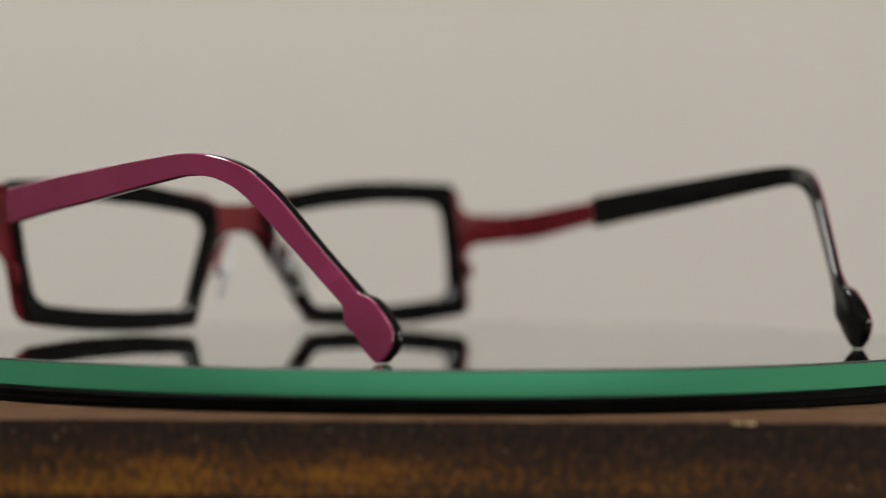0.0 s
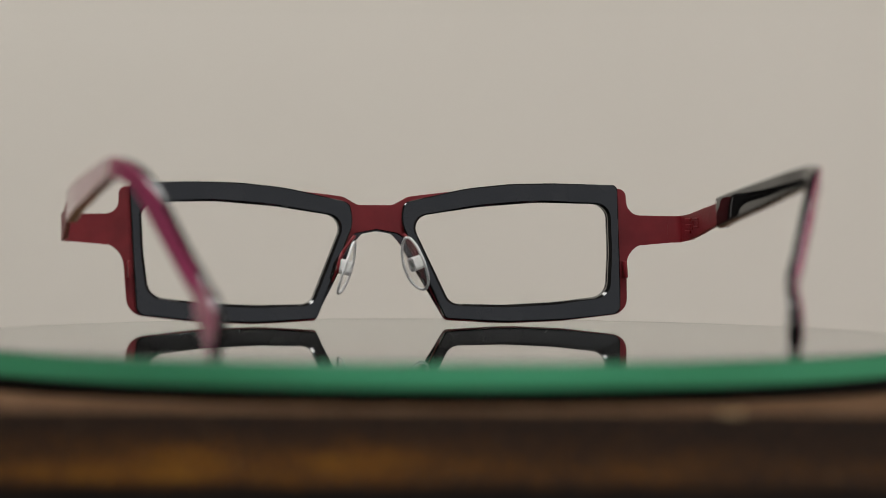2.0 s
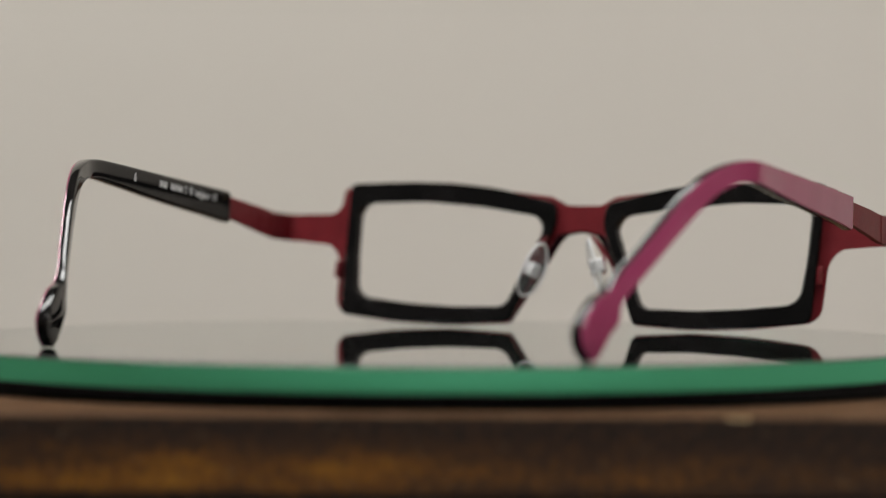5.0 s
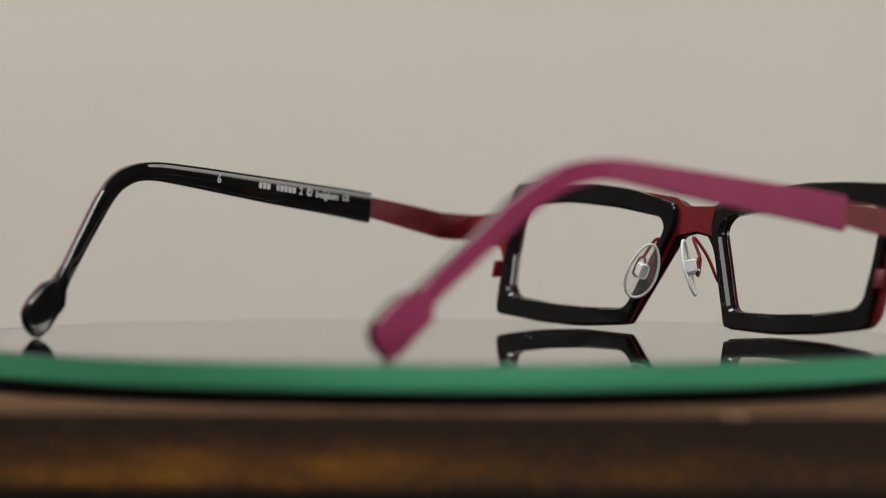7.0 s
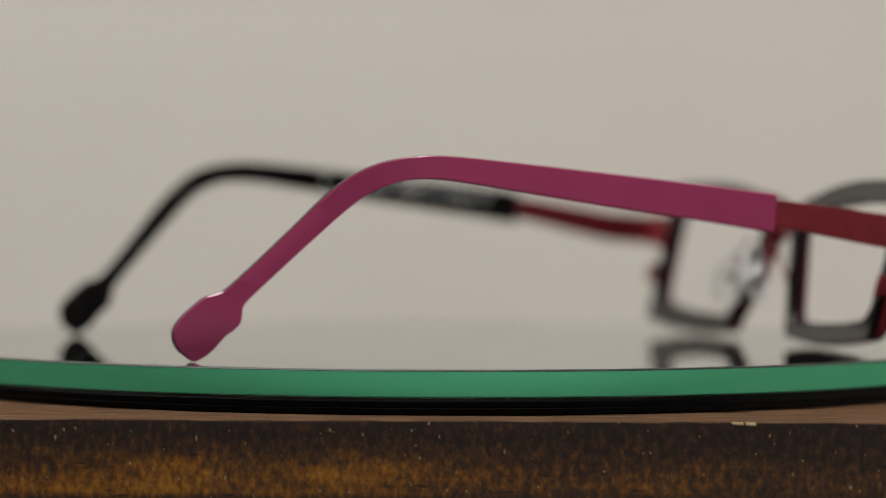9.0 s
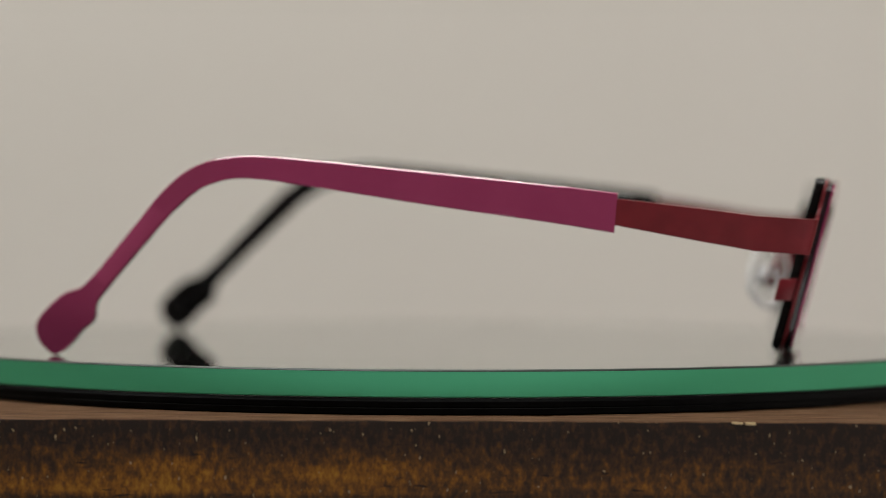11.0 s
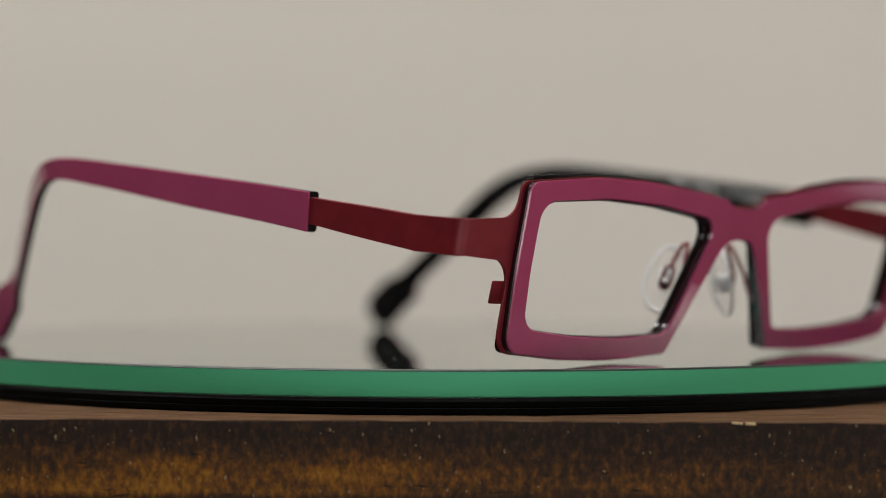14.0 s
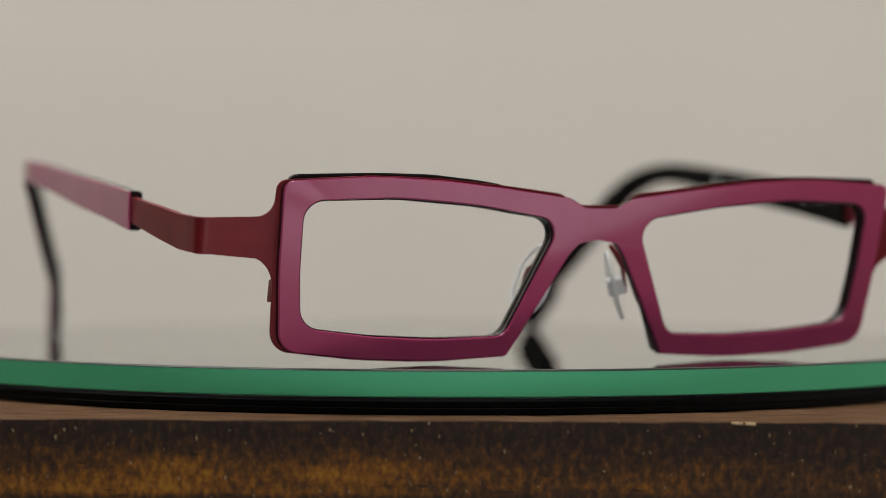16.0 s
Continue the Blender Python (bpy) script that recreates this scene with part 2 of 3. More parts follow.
# Added unseen walls, coloured dark for the black reflections; their openings hold lamps.
def wall_with_opening(name, outer, inner, place):
    """A wall 0.1 m thick with one opening; place turns (along, z, depth) into a point."""
    verts = [place(u, z, d) for d in (0.0, 0.1) for loop in (outer, inner) for u, z in loop]
    faces = []
    for k in range(4):
        j = (k + 1) % 4
        faces += [(k, j, 4 + j, 4 + k), (8 + k, 12 + k, 12 + j, 8 + j), (4 + k, 4 + j, 12 + j, 12 + k), (k, 8 + k, 8 + j, j)]
    ob = part(name, mesh_of(name, verts, faces, [UNSEEN_WALL_DARK], 0))
    return tagged(ob, "added unseen dark wall with an opening for a lamp", "wall", kind="structure")


wall_with_opening("wall_south_1", [(-2.1, 0.3), (2.1, 0.3), (2.1, 1.8), (-2.1, 1.8)], [(0.70, 0.94), (1.92, 0.94), (1.92, 1.72), (0.70, 1.72)], lambda u, z, d: (u, -2.5 - d, z))
wall_with_opening("wall_south_2", [(-2.1, -1.3), (2.1, -1.3), (2.1, 0.3), (-2.1, 0.3)], [(-0.17, -1.22), (1.17, -1.22), (1.17, -0.48), (-0.17, -0.48)], lambda u, z, d: (u, -2.5 - d, z))
wall_with_opening("wall_east_1", [(-2.5, -0.1), (1.6, -0.1), (1.6, 1.8), (-2.5, 1.8)], [(-0.68, 0.19), (0.52, 0.19), (0.52, 0.75), (-0.68, 0.75)], lambda u, z, d: (2.0 + d, u, z))
wall_with_opening("wall_east_2", [(-2.5, -1.3), (1.6, -1.3), (1.6, -0.1), (-2.5, -0.1)], [(-2.36, -1.27), (1.10, -1.27), (1.10, -0.44), (-2.36, -0.44)], lambda u, z, d: (2.0 + d, u, z))

# ---- the support ----
BOARD_TOP = -0.0091


def wooden_board():
    """A board with eased edges; its top is lighter than its stained edge."""
    x0, x1, y0, y1, top, low = -0.26, 0.26, -0.1265, 0.21, 0.0, -0.0160
    e = 0.0004
    loops = []
    for inset, z in [(0.0006, low), (0.0, low + 0.0007), (0.0, top - e), (e * 0.3, top - e * 0.3), (e, top)]:
        loop = []
        a, b, c, d = x0 + inset, x1 - inset, y0 + inset, y1 - inset
        for k in range(130):
            u = k / 130
            wob = 0.00018 * noise.noise(Vector((u * 90, z * 400, 1.7))) + 0.0001 * noise.noise(Vector((u * 300, z * 900, 5.1)))
            loop.append((a + (b - a) * u, c + wob, z + (wob if z > low + 0.002 else 0)))
        loop += [(b, c, z), (b, d, z), (a, d, z)]
        loops.append(loop)
    verts, faces = loft(loops)
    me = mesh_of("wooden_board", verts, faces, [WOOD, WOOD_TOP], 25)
    for f in me.polygons:
        if f.normal.z > 0.6:
            f.material_index = 1
    return me


board = part("wooden_board", wooden_board())
board.matrix_basis = pose(0, 0, BOARD_TOP, 0, 0, -0.7)
tagged(board, "worn dark-stained wooden board with ochre rubbed edge", "wooden board")
BARE_WOOD = varied("bare_wood", (0.42, 0.31, 0.15), (0.62, 0.48, 0.26), 900, 0.7)
for along, half, tall in [(0.0624, 0.0011, 0.00022), (0.0649, 0.0010, 0.00036)]:
    chip = part("bare_chip", mesh_of("bare_chip", *box(-half, half, -0.0002, 0.0005, -tall, 0.0002, 0.00015), [BARE_WOOD]), board, "pale bare chip in the edge")
    chip.matrix_basis = pose(along, -0.1266, -0.0002, 0, 3, 0)

# Added support; its near-black colour stands for the dark gap under the board.
stand = part("display_stand", mesh_of("display_stand", *box(-0.22, 0.22, -0.108, 0.19, -1.299, -0.0255, 0.004), [GAP_SHADE_DARK]))
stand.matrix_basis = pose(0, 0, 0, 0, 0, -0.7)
tagged(stand, "added pedestal, near black for the shaded gap below the board", "pedestal")

HUB = Vector((0.0020, 0.0080, 0.0))
PLATTER = [(0, -0.0090), (0.1188, -0.0090), (0.1190, -0.0085), (0.1190, -0.0062), (0.1188, -0.0058), (0, -0.0058)]
BAND = [(0.1191, -0.0090), (0.1212, -0.0090), (0.1220, -0.0087), (0.1221, -0.0077), (0.12195, -0.0075), (0.1221, -0.0073), (0.1221, -0.0063), (0.1217, -0.0057), (0.1191, -0.0057), (0.1191, -0.0090)]
platter = part("turntable_platter", mesh_of("turntable_platter", *lathe(PLATTER), [RUBBER]))
tagged(platter, "black round turntable platter on the wooden board", "turntable")
part("rubber_band", mesh_of("rubber_band", *lathe(BAND), [RUBBER], 30), platter, "black rubber band round the rim")

DISC = [(0, -0.0055), (0.1209, -0.0055), (0.1209, 0.0), (0, 0.0)]
disc = part("glass_disc", mesh_of("glass_disc", *lathe(DISC), [GLASS], 20))
tagged(disc, "round clear glass plate with green edge on the turntable", "glass plate")
RIM = [(0.12095, -0.0055), (0.1217, -0.0055), (0.1219, -0.0053), (0.1219, -0.00042), (0.12095, -0.00042), (0.12095, -0.0055)]
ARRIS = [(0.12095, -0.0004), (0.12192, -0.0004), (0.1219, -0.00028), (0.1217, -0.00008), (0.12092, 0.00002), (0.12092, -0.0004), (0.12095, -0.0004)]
part("ground_edge", mesh_of("ground_edge", *lathe(RIM), [EDGE_GREEN_GLOW], 25), disc, "ground green glass edge, its inner glow put into the colour")
part("arris", mesh_of("arris", *lathe(ARRIS), [ARRIS_REFRACTED_DARK], 25), disc, "polished arris of the glass, dark refraction put into its colour")


def dust_mesh():
    rng = random.Random(4)
    verts, faces = [], []
    for _ in range(26):
        r, a, size = 0.118 * math.sqrt(rng.random()), rng.uniform(0, 6.283), rng.uniform(0.00004, 0.00011)
        v, f = box(-size * rng.uniform(0.6, 2.2), size, -size, size * rng.uniform(0.6, 1.4), 0.00002, 0.00002 + size * 0.8, size * 0.3, 1)
        turn = Matrix.Translation((r * math.cos(a), r * math.sin(a), 0)) @ Matrix.Rotation(rng.uniform(0, 6.283), 4, "Z")
        faces += [[i + len(verts) for i in q] for q in f]
        verts += [turn @ p for p in v]
    return mesh_of("dust", verts, faces, [varied("pale_dust", (0.45, 0.43, 0.40), (0.6, 0.58, 0.55), 500, 0.9)], 0)


tagged(part("dust", dust_mesh(), disc, "pale specks of dust"), kind="stuff")

# ---- the spectacles ----
LEAN = 0.26
COS = 1 / math.hypot(1, LEAN)
BOW = 0.00048


def bow_at(x):
    """How far the front sweeps back: a shallow curve over the rims, flat at the lugs."""
    return BOW * min(abs(x), 66.0) ** 2


def on_front(x, v, y0):
    """Millimetres on the leaning, slightly bowed front (x across, v up along it, y0 the layer) to metres."""
    z = v * COS
    return Vector((x, y0 + (z - 20) * LEAN - bow_at(x), z)) / 1000


OPENING = [(64.5, 34.0, 4.0), (45, 34.5, 60), (28, 33.1, 60), (8.9, 30.1, 4.0), (19.2, 5.9, 3.8), (34, 5.6, 60), (48, 6.3, 60), (62.9, 8.1, 4.8), (64.1, 20, 60)]
FRONT = [(0, 32.9, 0), (3.6, 32.9, 2.5), (7.4, 35.0, 3), (22, 37.0, 60), (35, 38.5, 60), (50, 39.3, 80), (69.5, 38.2, 2.2), (68.9, 20, 100), (67.3, 3.2, 4.8),
         (50, 1.15, 80), (34, 0.55, 80), (17.9, 1.4, 1.3), (6.3, 22.9, 8), (3.5, 26.2, 6), (0, 26.2, 0)]
PLATE = [(0, 33.6, 0), (5.0, 33.6, 3.5), (9.0, 36.0, 4), (22, 37.6, 60), (35, 38.9, 60), (50, 39.5, 80), (70.2, 38.4, 2.0), (70.4, 31.0, 5.0), (82.5, 30.8, 0), (82.5, 23.2, 0),
         (69.6, 22.6, 6.5), (68.6, 3.2, 5.0), (50, 1.0, 80), (34, 0.35, 80), (17.8, 1.3, 1.3), (7.2, 25.0, 5), (3.6, 26.9, 5), (0, 26.9, 0)]
LINER = [(67.5, 39.6, 1.6), (50, 40.0, 90), (38, 39.8, 60), (25, 38.4, 60), (7.4, 34.3, 2.6), (6.6, 28.6, 9), (17.6, 1.9, 1.4), (34, 0.75, 80), (50, 1.4, 80), (66.3, 3.2, 2.4), (67.0, 20, 100)]
CENTRE = Vector((38, 20))


def rim_mesh(name, outline, opening, back, front, mats, both, grow=0.0, chamfer=0.3, inner_chamfer=0.3, count=300, side=1):
    """A flat ring with chamfered edges between two layers; both: mirrored into one piece across the bridge."""
    outer, inner = fillet(outline), fillet(opening)
    angles = set(2 * math.pi * k / count for k in range(count))
    for loop in (outer, inner):
        for p in loop:
            angles.add(math.atan2(p.y - CENTRE.y, p.x - CENTRE.x) % (2 * math.pi))
    angles = sorted(angles)
    rows = []
    for a in angles:
        o, i = cast(outer, CENTRE, a), cast(inner, CENTRE, a)
        d = (o - i).normalized()
        i = i + d * grow
        c = chamfer if o.x > 1e-3 else 0.0
        rows.append([(o - d * c, front), (o, front - c), (o, back + c), (o - d * c, back),
                     (i + d * inner_chamfer, back), (i, back + inner_chamfer), (i, front - 0.25), (i + d * 0.25, front)])
    verts, faces = [], []
    n = len(rows)
    for mirror in ((1, -1) if both else (side,)):
        base = len(verts)
        for row in rows:
            verts += [on_front(mirror * p.x, p.y, y) for p, y in row]
        for k in range(n):
            j = (k + 1) % n
            cutx = rows[k][1][0].x < 1e-3 and rows[j][1][0].x < 1e-3
            for s in range(8):
                if both and cutx and s in (0, 1, 2):
                    continue
                u = (s + 1) % 8
                faces.append((base + k * 8 + s, base + k * 8 + u, base + j * 8 + u, base + j * 8 + s))
    return mesh_of(name, verts, faces, mats, 30)


GLASSES_AT = Vector((0.01011, 0.08673, 0.0))
GLASSES_TURN = -4.3
spectacles = tagged(new("spectacles"), "rectangular pink, red and black spectacles with open temples on glass", "spectacles")

part("front_panel", rim_mesh("front_panel", FRONT, OPENING, 3.7, 4.2, [PINK], True, grow=0.35, inner_chamfer=0.1), spectacles, "glossy pink acetate front")
part("front_backing", rim_mesh("front_backing", FRONT, OPENING, 2.5, 3.7, [PLUM], True, grow=0.02, chamfer=0.1, inner_chamfer=0.05), spectacles, "dark plum layer behind the pink front")
frame_plate = part("metal_frame", rim_mesh("metal_frame", PLATE, OPENING, 1.9, 2.5, [RED], True, grow=0.5, chamfer=0.12, inner_chamfer=0.1), spectacles, "red lacquered metal frame")
for side in (-1, 1):
    part("rim_liner", rim_mesh("rim_liner", LINER, OPENING, -0.2, 1.9, [BLACK], False, chamfer=0.35, inner_chamfer=0.75, side=side), spectacles, "glossy black acetate rim behind the metal")


# temples
PLAN = [(0.5, 83.2), (-2.0, 84.8), (-6, 85.4), (-20, 86.0), (-38, 86.2), (-77, 85.7), (-100, 85.1), (-113, 84.2), (-122, 81.6), (-132, 77.4), (-145, 71.0), (-149, 68.8), (-152, 67.5), (-156, 66.5), (-160, 65.7), (-166, 64.6)]


def settle(side, y, z):
    """The two temples do not lie quite alike: one is pushed forward and lifted a little at its joint."""
    far = min(1.0, max(0.0, (-y - 10) / 25))
    rise = far * min(1.0, max(0.0, (y + 150) / 40))
    long = 1.3 * min(1.0, max(0.0, (-y - 95) / 30))
    return (y + 0.8 * far, z + 0.4 * rise) if side > 0 else (y + 2.4 * far - long, z + 1.3 * rise)


def spread(side, y):
    """Sideways shift of each temple behind its joint."""
    shift = (1.2 if side > 0 else -0.6) * min(1.0, max(0.0, (-40 - y) / 60))
    tip = min(1.0, max(0.0, (-120 - y) / 40))
    crook = 1.9 * max(0.0, 1.0 - abs(y + 122) / 26)
    return shift + 0.5 * tip + crook if side > 0 else shift - 1.9 * min(1.0, max(0.0, (-60 - y) / 50)) + 1.1 * tip


# nose pads, in mm: upper end, lower end, facing, screw, top of the eyelet, crest and root of the wire
PADS = {1: ((5.9, -7.8, 23.6), (10.6, -8.6, 9.7), (-0.82, -0.53, -0.25), (10.5, -6.6, 15.8), (9.9, -5.3, 19.7), (6.3, -3.8, 24.4), (12.0, -1.0, 13.6)),
        -1: ((-6.5, -5.3, 22.4), (-12.3, -7.6, 8.6), (0.90, -0.38, -0.25), (-12.0, -6.0, 15.3), (-10.9, -4.6, 19.3), (-7.2, -3.0, 24.0), (-12.6, -0.9, 12.6))}

PLAN_LINE = np.array(smooth_path(PLAN, 12))


def plan_x(y):
    return float(np.interp(-y, -PLAN_LINE[:, 0], PLAN_LINE[:, 1]))


# side outline of the sleeve: upper y, z; lower y, z
SLEEVE = [(-38.5, 34.6, -39.2, 26.4), (-52.6, 36.2, -52.5, 28.5), (-77, 38.7, -77, 31.9), (-102, 41.2, -102, 35.7), (-113, 42.0, -112.3, 37.1),
          (-119.6, 41.7, -118.0, 37.2), (-125.2, 40.4, -122.3, 36.3), (-129.9, 38.0, -126.4, 34.5), (-134.8, 33.9, -131.1, 30.8), (-141.3, 26.9, -137.8, 24.2),
          (-148.2, 19.6, -144.9, 16.9), (-151.4, 16.4, -147.9, 13.7), (-153.6, 14.5, -149.5, 11.8), (-155.4, 13.9, -149.9, 10.5), (-157.2, 13.3, -150.0, 9.1), (-159.6, 11.5, -150.4, 7.8), (-162.2, 9.0, -151.6, 6.5),
          (-163.7, 6.6, -153.1, 5.4), (-163.5, 4.2, -154.4, 3.9), (-162.6, 2.4, -155.8, 2.4), (-161.4, 1.3, -157.1, 1.3), (-160.4, 0.5, -158.4, 0.5), (-159.7, 0.15, -159.1, 0.15)]


def sleeve_mesh(name, side, profile, mat):
    """profile: (upper or lower edge 1 or -1, mm inwards from it, mm outwards from the middle sheet)."""
    sections = []
    for ty, tz, by, bz in smooth_path(SLEEVE, 5):
        top, low = Vector((ty, tz)), Vector((by, bz))
        mid, half = (top + low) / 2, (top - low) / 2
        if side < 0:
            half = half * (1 + 0.14 * max(0.0, 1 - abs(ty + 139) / 16))
        ring = []
        for edge, inset, u in profile:
            q = mid + half * edge * max(0.1, 1 - inset / half.length)
            dx = (plan_x(q.x - 0.5) - plan_x(q.x + 0.5))
            nrm = Vector((1.0, dx)).normalized()
            y, z = settle(side, q.x, q.y)
            ring.append(Vector((side * (plan_x(q.x) + spread(side, q.x) + nrm.x * u), y, z)) / 1000)
        sections.append(ring)
    return mesh_of(name, *loft(sections), [mat], 30)


OUTER = [(-1, 0.10, 0.36), (-1, 0.05, 0.64), (-1, 0.27, 0.86), (1, 0.27, 0.86), (1, 0.05, 0.64), (1, 0.10, 0.36)]
INNER = [(1, 0.10, 0.35), (1, 0.0, 0.15), (1, 0.0, -1.5), (1, 0.2, -1.95), (1, 0.5, -2.17), (1, 0.7, -2.2), (-1, 0.7, -2.2), (-1, 0.5, -2.17), (-1, 0.2, -1.95), (-1, 0.0, -1.5), (-1, 0.0, 0.15), (-1, 0.10, 0.35)]


def bar_mesh(side):
    """The red metal strip from the hinge seam to inside the sleeve."""
    sections = []
    for y, top, low in [(-10.2, 30.56, 23.3), (-20, 31.65, 24.8), (-30, 32.6, 26.4), (-38, 33.4, 27.8), (-46, 34.2, 29.1)]:
        x = plan_x(y)
        sections.append([Vector((side * (x + u), *settle(side, y, low + (top - low) * h))) / 1000 for h, u in [(0, -0.75), (0.012, 0.1), (0.03, 0.25), (0.97, 0.25), (0.988, 0.1), (1, -0.75), (0.97, -0.9), (0.03, -0.9)]])
    return mesh_of("temple", *loft(sections), [RED], 30)


def end_piece_mesh(side):
    """The arm of the frame that bends back round the corner to the hinge."""
    sections = []
    ring_shape = [(0, -0.35), (0.02, 0.3), (0.98, 0.3), (1, -0.35)]
    # straight start, corner of 2.4 mm radius, then straight back
    path = [(81.6, 0.0, 0)] + [(83.4 + 2.2 * math.sin(radians(a)), -2.2 * (1 - math.cos(radians(a))), a) for a in (0, 15, 30, 45, 60, 75, 90)] + [(85.65, -6, 90), (85.75, -12.1, 90)]
    for x, dy, a in path:
        back = min(1.0, max(0.0, -dy / 12.1))
        low, top = 23.2 * COS + 0.85 * back, 30.8 * COS + 0.75 * back
        ring = []
        for h, u in ring_shape:
            z = low + (top - low) * h
            lean_y = (z - 20) * LEAN * (1 - min(1.0, -dy / 3.0)) + (26.5 - 20) * LEAN * min(1.0, -dy / 3.0)
            y = 2.2 + lean_y - bow_at(82.5) + dy
            ring.append(Vector((side * (x + u * math.sin(radians(a))), y + u * math.cos(radians(a)), z)) / 1000)
        sections.append(ring)
    return mesh_of("end_piece", *loft(sections), [RED], 40)


def text_mesh(words, size, mat):
    cu = bpy.data.curves.new("lettering", "FONT")
    cu.body, cu.size, cu.extrude, cu.align_x, cu.align_y = words, size, 0.00003, "LEFT", "CENTER"
    cu.offset = 0.00006
    ob = bpy.data.objects.new("lettering", cu)
    scene.collection.objects.link(ob)
    me = bpy.data.meshes.new_from_object(ob.evaluated_get(bpy.context.evaluated_depsgraph_get()))
    bpy.data.objects.remove(ob)
    me.materials.clear()
    me.materials.append(mat)
    return me


for side in (-1, 1):
    part("end_piece", end_piece_mesh(side), spectacles, "bent red metal lug of the frame")
    temple = part("temple", bar_mesh(side), spectacles, "red metal temple with two-tone acetate sleeve")
    part("outer_sleeve", sleeve_mesh("outer_sleeve", side, OUTER, PINK), temple, "glossy pink outer sleeve with paddle tip")
    part("inner_sleeve", sleeve_mesh("inner_sleeve", side, INNER, BLACK), temple, "glossy black sleeve body with paddle tip")
    # hinge on the inner face: a raised frame with a slot and leaves
    for y0, y1, h0, h1, deep in [(-17.5, -12.6, 0.28, 0.36, 0.22), (-17.5, -12.6, 0.64, 0.72, 0.22), (-17.6, -16.9, 0.28, 0.72, 0.22), (-13.2, -12.5, 0.28, 0.72, 0.22),
                                 (-11.6, -6.2, 0.18, 0.30, 0.35), (-11.6, -6.8, 0.44, 0.56, 0.35), (-11.6, -6.2, 0.70, 0.82, 0.35)]:
        low, high = 22.3 + (-y0) * 0.145, 29.1 + (-y0) * 0.11
        low, high = settle(side, y0, low)[1], settle(side, y0, high)[1]
        x = plan_x((y0 + y1) / 2) - 0.85
        a, b = sorted((side * (x - deep), side * (x + 0.1)))
        part("hinge_leaf", mesh_of("hinge_leaf", *box(a / 1000, b / 1000, y0 / 1000, y1 / 1000, (low + (high - low) * h0) / 1000, (low + (high - low) * h1) / 1000, 0.0001, 1), [RED]), temple)
    # the tab that folds back at the outer edge of the frame
    a, b = sorted((side * 0.0677, side * 0.0685))
    verts, faces = box(a, b, -0.0056, -0.0018, 0.0, 0.0046, 0.0003)
    verts = [Vector((p.x, p.y + (p.z - 0.002) * LEAN, p.z + 0.0128)) for p in verts]
    part("rim_tab", mesh_of("rim_tab", verts, faces, [RED]), spectacles, "small folded red metal tab")

    # nose pad in its socket; the wire springs from the rim, loops over and ends in an eyelet with a screw
    top, low, facing, screw, eye_top, crest, root = PADS[side]
    facing = Vector(facing).normalized()
    up = Vector(top) - Vector(low)
    up = (up - facing * facing.dot(up)).normalized()
    across = up.cross(facing)
    turn = Matrix((across, up, facing)).transposed().to_4x4()
    ovals = [2 * math.pi * k / 40 for k in range(41)]
    sections = []
    for d, s in [(-0.6, 0.6), (-0.5, 0.84), (-0.25, 0.97), (0.0, 1.0), (0.25, 0.95), (0.45, 0.78), (0.6, 0.5)]:
        sections.append([Vector((s * 4.2 * math.cos(q) * (1 - 0.12 * math.sin(q)), s * 7.4 * math.sin(q), d - 0.010 * (s * 7.4 * math.sin(q)) ** 2)) / 1000 for q in ovals[:-1]])
    pad = part("nose_pad", mesh_of("nose_pad", *loft(sections), [SILICONE], 60), spectacles, "clear oval silicone nose pad")
    pad.matrix_basis = Matrix.Translation((Vector(top) + Vector(low)) / 2000) @ turn
    # Pale tube round the pad: light gathered by its clear edge, put into colour.
    rim_line = [Vector((4.15 * math.cos(q) * (1 - 0.12 * math.sin(q)), 7.35 * math.sin(q), -0.010 * (7.35 * math.sin(q)) ** 2)) / 1000 for q in ovals]
    part("pad_rim_glint", mesh_of("pad_rim_glint", *tube(rim_line, 0.00038), [MILKY_AND_GLINT], 60), pad, "rounded rim of the pad, its bright glint put into the colour")
    ring_v, ring_f = [], []
    for w, h, z in [(1.25, 1.9, 0.95), (1.25, 1.9, -2.3), (0.95, 1.5, -2.7), (0.75, 1.3, -2.7), (0.75, 1.3, 0.95)]:
        ring_v += [Vector((x * w, y * h, z)) / 1000 for x, y in ((-1, -0.7), (-0.6, -1), (0.6, -1), (1, -0.7), (1, 0.7), (0.6, 1), (-0.6, 1), (-1, 0.7))]
    for s in range(5):
        for k in range(8):
            j, u = (k + 1) % 8, (s + 1) % 5
            ring_f.append((s * 8 + k, s * 8 + j, u * 8 + j, u * 8 + k))
    part("pad_mount", mesh_of("pad_mount", ring_v, ring_f, [MILKY_AND_GLINT], 25), pad, "milky square socket of the pad")
    root, crest, eye_top, screw = (Vector(p) for p in (root, crest, eye_top, screw))
    wire = smooth_path([tuple(p) for p in (root + Vector((0, 1.2, -0.6)), root, root.lerp(crest, 0.5) + Vector((side * 0.5, 0.3, 0.4)), crest + Vector((side * 0.7, 0.6, -0.9)), crest,
                                           crest.lerp(eye_top, 0.2) + Vector((0, -0.5, 0.3)), crest.lerp(eye_top, 0.6) + Vector((0, -0.3, 0.2)), eye_top)], 6)
    arm = part("pad_arm", mesh_of("pad_arm", *tube([Vector(p) / 1000 for p in wire], 0.00042), [RED], 60), spectacles, "bent red wire arm of the nose pad")
    drop = (screw - eye_top).normalized()
    wide = drop.cross(facing).normalized()
    reach = (screw - eye_top).length
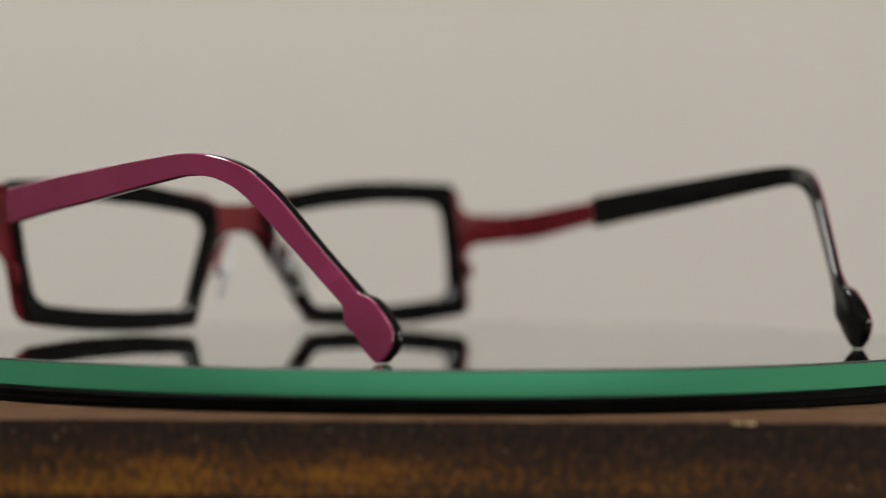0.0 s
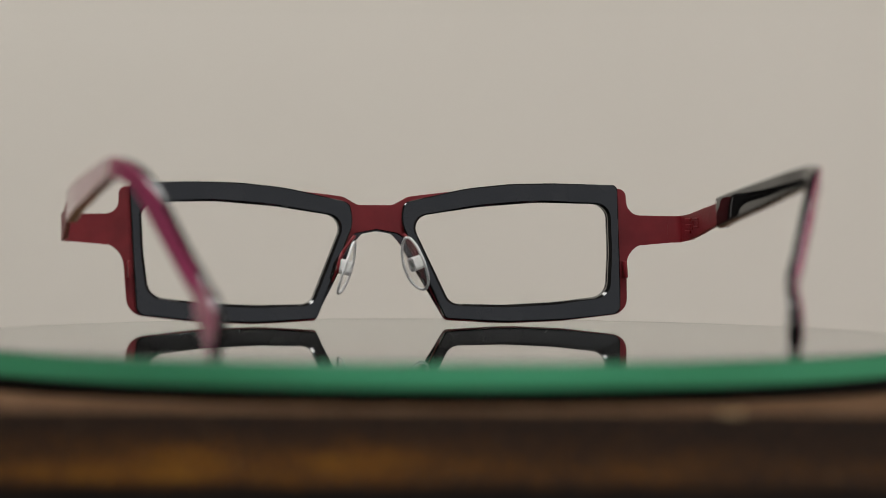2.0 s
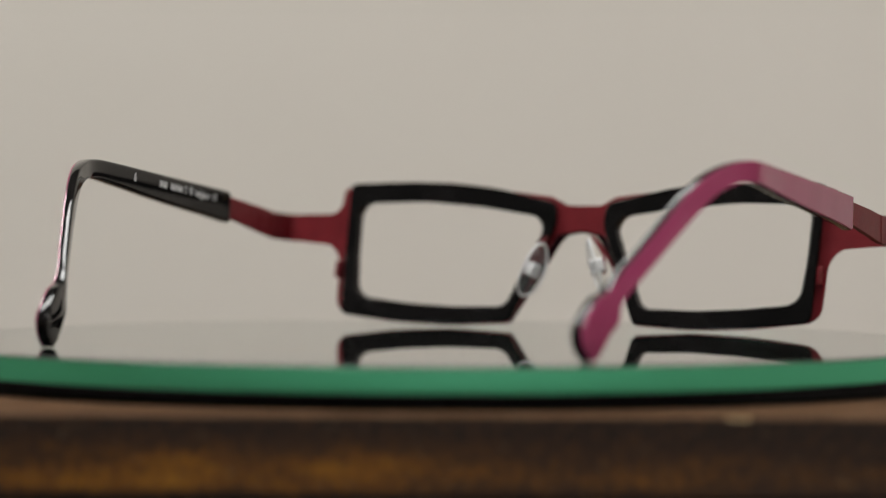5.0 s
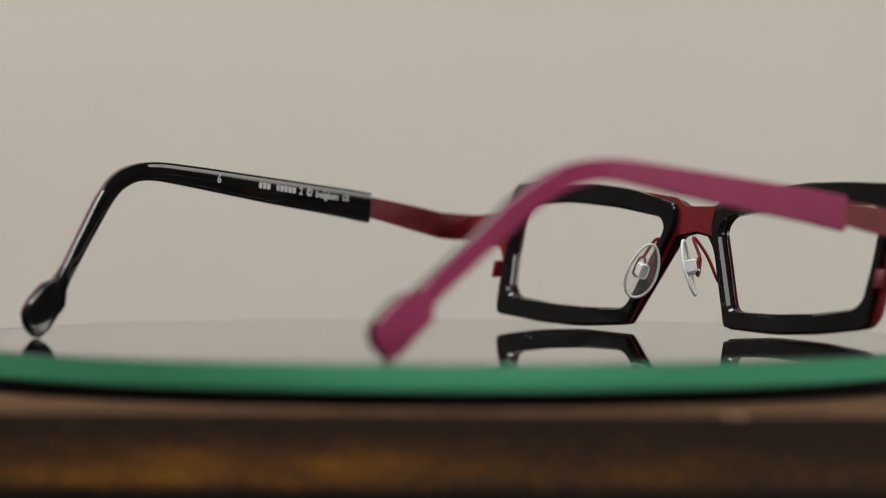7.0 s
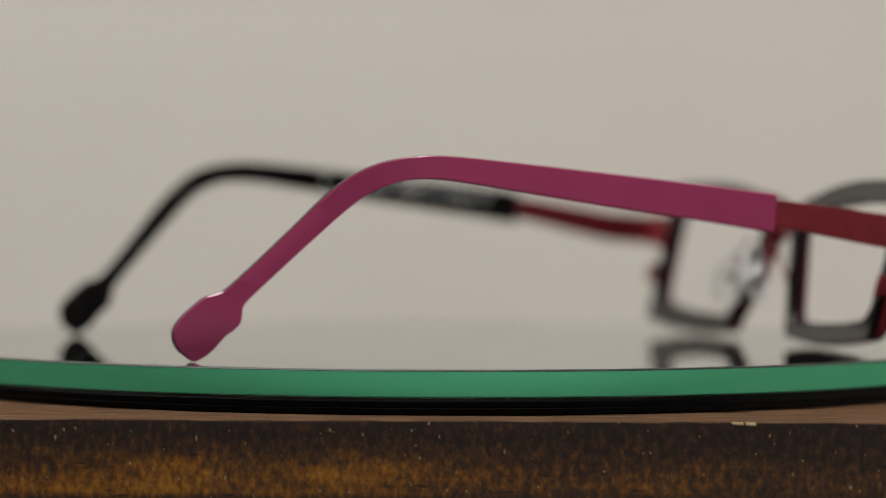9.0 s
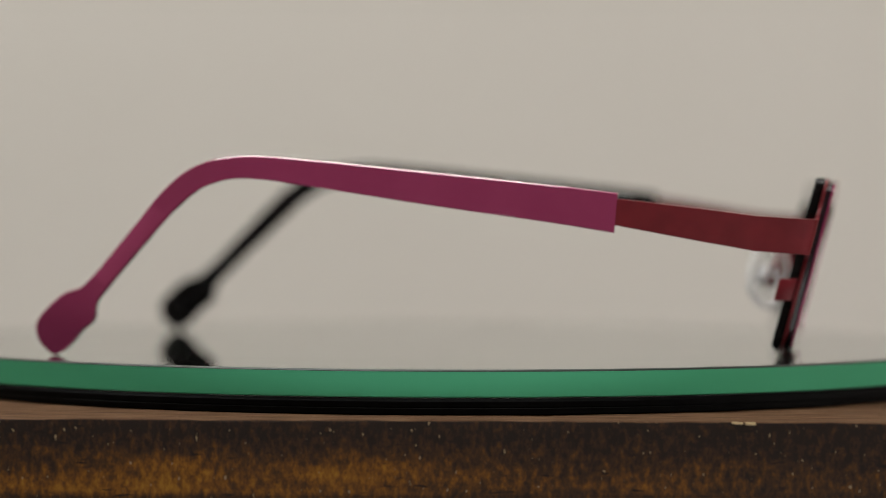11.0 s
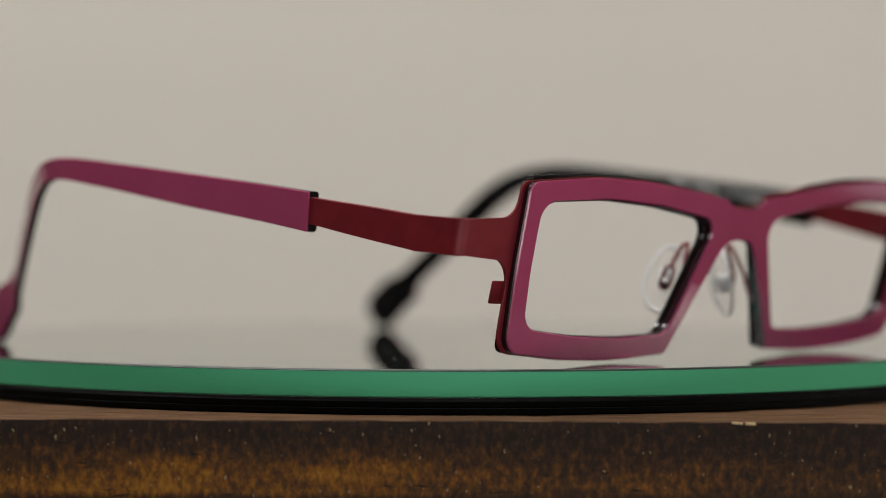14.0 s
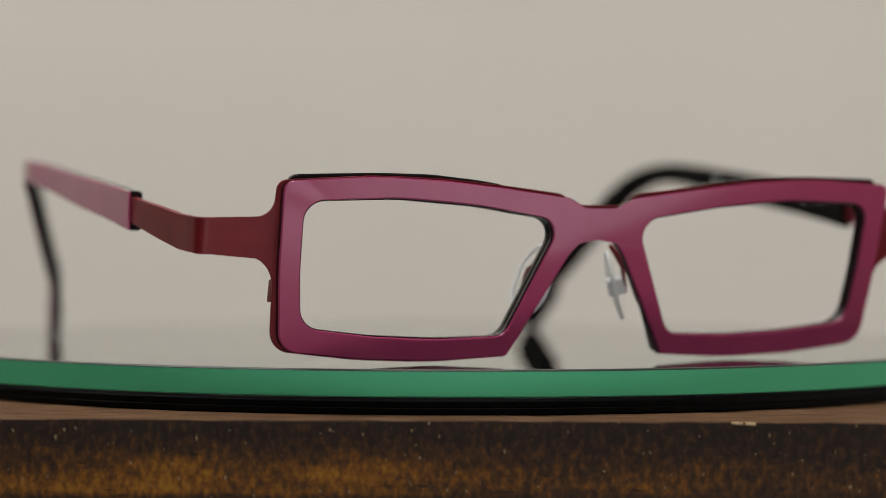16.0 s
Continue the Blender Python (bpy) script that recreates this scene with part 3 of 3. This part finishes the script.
    loop = [eye_top + drop * d + wide * w for d, w in [(0, 0), (0.7, 0.75), (1.5, 1.0), (reach, 1.0), (reach + 0.8, 0.7), (reach + 1.1, 0), (reach + 0.8, -0.7), (reach, -1.0), (1.5, -1.0), (0.7, -0.75), (0, 0)]]
    part("eyelet", mesh_of("eyelet", *tube([Vector(p) / 1000 for p in smooth_path([tuple(p) for p in loop], 4)], 0.00036), [RED], 60), arm, "narrow red wire eyelet")
    head = [(0.0, 0.85), (0.35, 0.85), (0.6, 0.66), (0.75, 0.3)]
    sections = [[(screw - facing * d + (wide * math.cos(q) + drop * math.sin(q)) * r) / 1000 for q in ovals[0:-1:2]] for d, r in [(-1.6, 0.55), (-0.2, 0.55)] + head]
    part("pad_screw", mesh_of("pad_screw", *loft(sections), [STEEL], 40), arm, "bright domed screw of the pad arm")

    if side < 0:
        # printing on the inner face of this sleeve; the maker's and model names are plain bars
        def print_at(y, z, me, name, label):
            ob = part(name, me, temple, label)
            dz = 0.113
            wide = [plan_x(q) + spread(-1, q) for q in (y, y + 8)]
            along = Vector((wide[0] - wide[1], 8.0, -8.0 * dz)).normalized()
            face = Vector((1, 0, 0))
            face = (face - along * face.dot(along)).normalized()
            ob.matrix_basis = Matrix.Translation(Vector((-(plan_x(y) + spread(-1, y) - 2.2) + 0.07, *settle(-1, y, z))) / 1000) @ Matrix((along, face.cross(along), face)).transposed().to_4x4()

        def level(y):
            return float(np.interp(-y, (45, 77, 95), (32.6, 36.2, 38.0)))

        for y, w in ((-78.7, 5.0), (-72.5, 7.4)):
            verts, faces = [], []
            for k in range(int(w / 1.45)):
                v, f = box(k * 0.00145, k * 0.00145 + 0.00118, -0.0008, 0.0008, 0, 0.00004)
                faces += [[i + len(verts) for i in q] for q in f]
                verts += v
            print_at(y, level(y), mesh_of("printed_bar", verts, faces, [WHITE_INK], 0), "printed_bar", "white printed bars")
        for y, words, size in ((-64.4, "2", 0.0027), (-61.6, "\u00a9", 0.0027), (-58.4, "belgium", 0.0026), (-49.0, "CE", 0.0020), (-93.2, "6", 0.0030)):
            print_at(y, level(y), text_mesh(words, size, WHITE_INK), "lettering", "white printed lettering")


# ---- movement ----
def turn_at(t):
    """Two turns a minute."""
    return -11.94 * (t - 3.3)


def motions():
    times = [0.5 * k for k in range(33)]
    rows = []
    for t in times:
        place = Matrix.Rotation(radians(-11.85 * (t - 3.3)), 4, "Z") @ GLASSES_AT
        rows.append((t, pose(place.x, place.y, 0, 0, 0, turn_at(t) + GLASSES_TURN)))
    walk(spectacles, rows)
    for thing in (disc, platter):
        walk(thing, [(t, pose(HUB.x, HUB.y, 0, 0, 0, turn_at(t))) for t in times])
    walk(focus, [(t, pose(0.0042, y, 0.02)) for t, y in FOCUS])


motions()
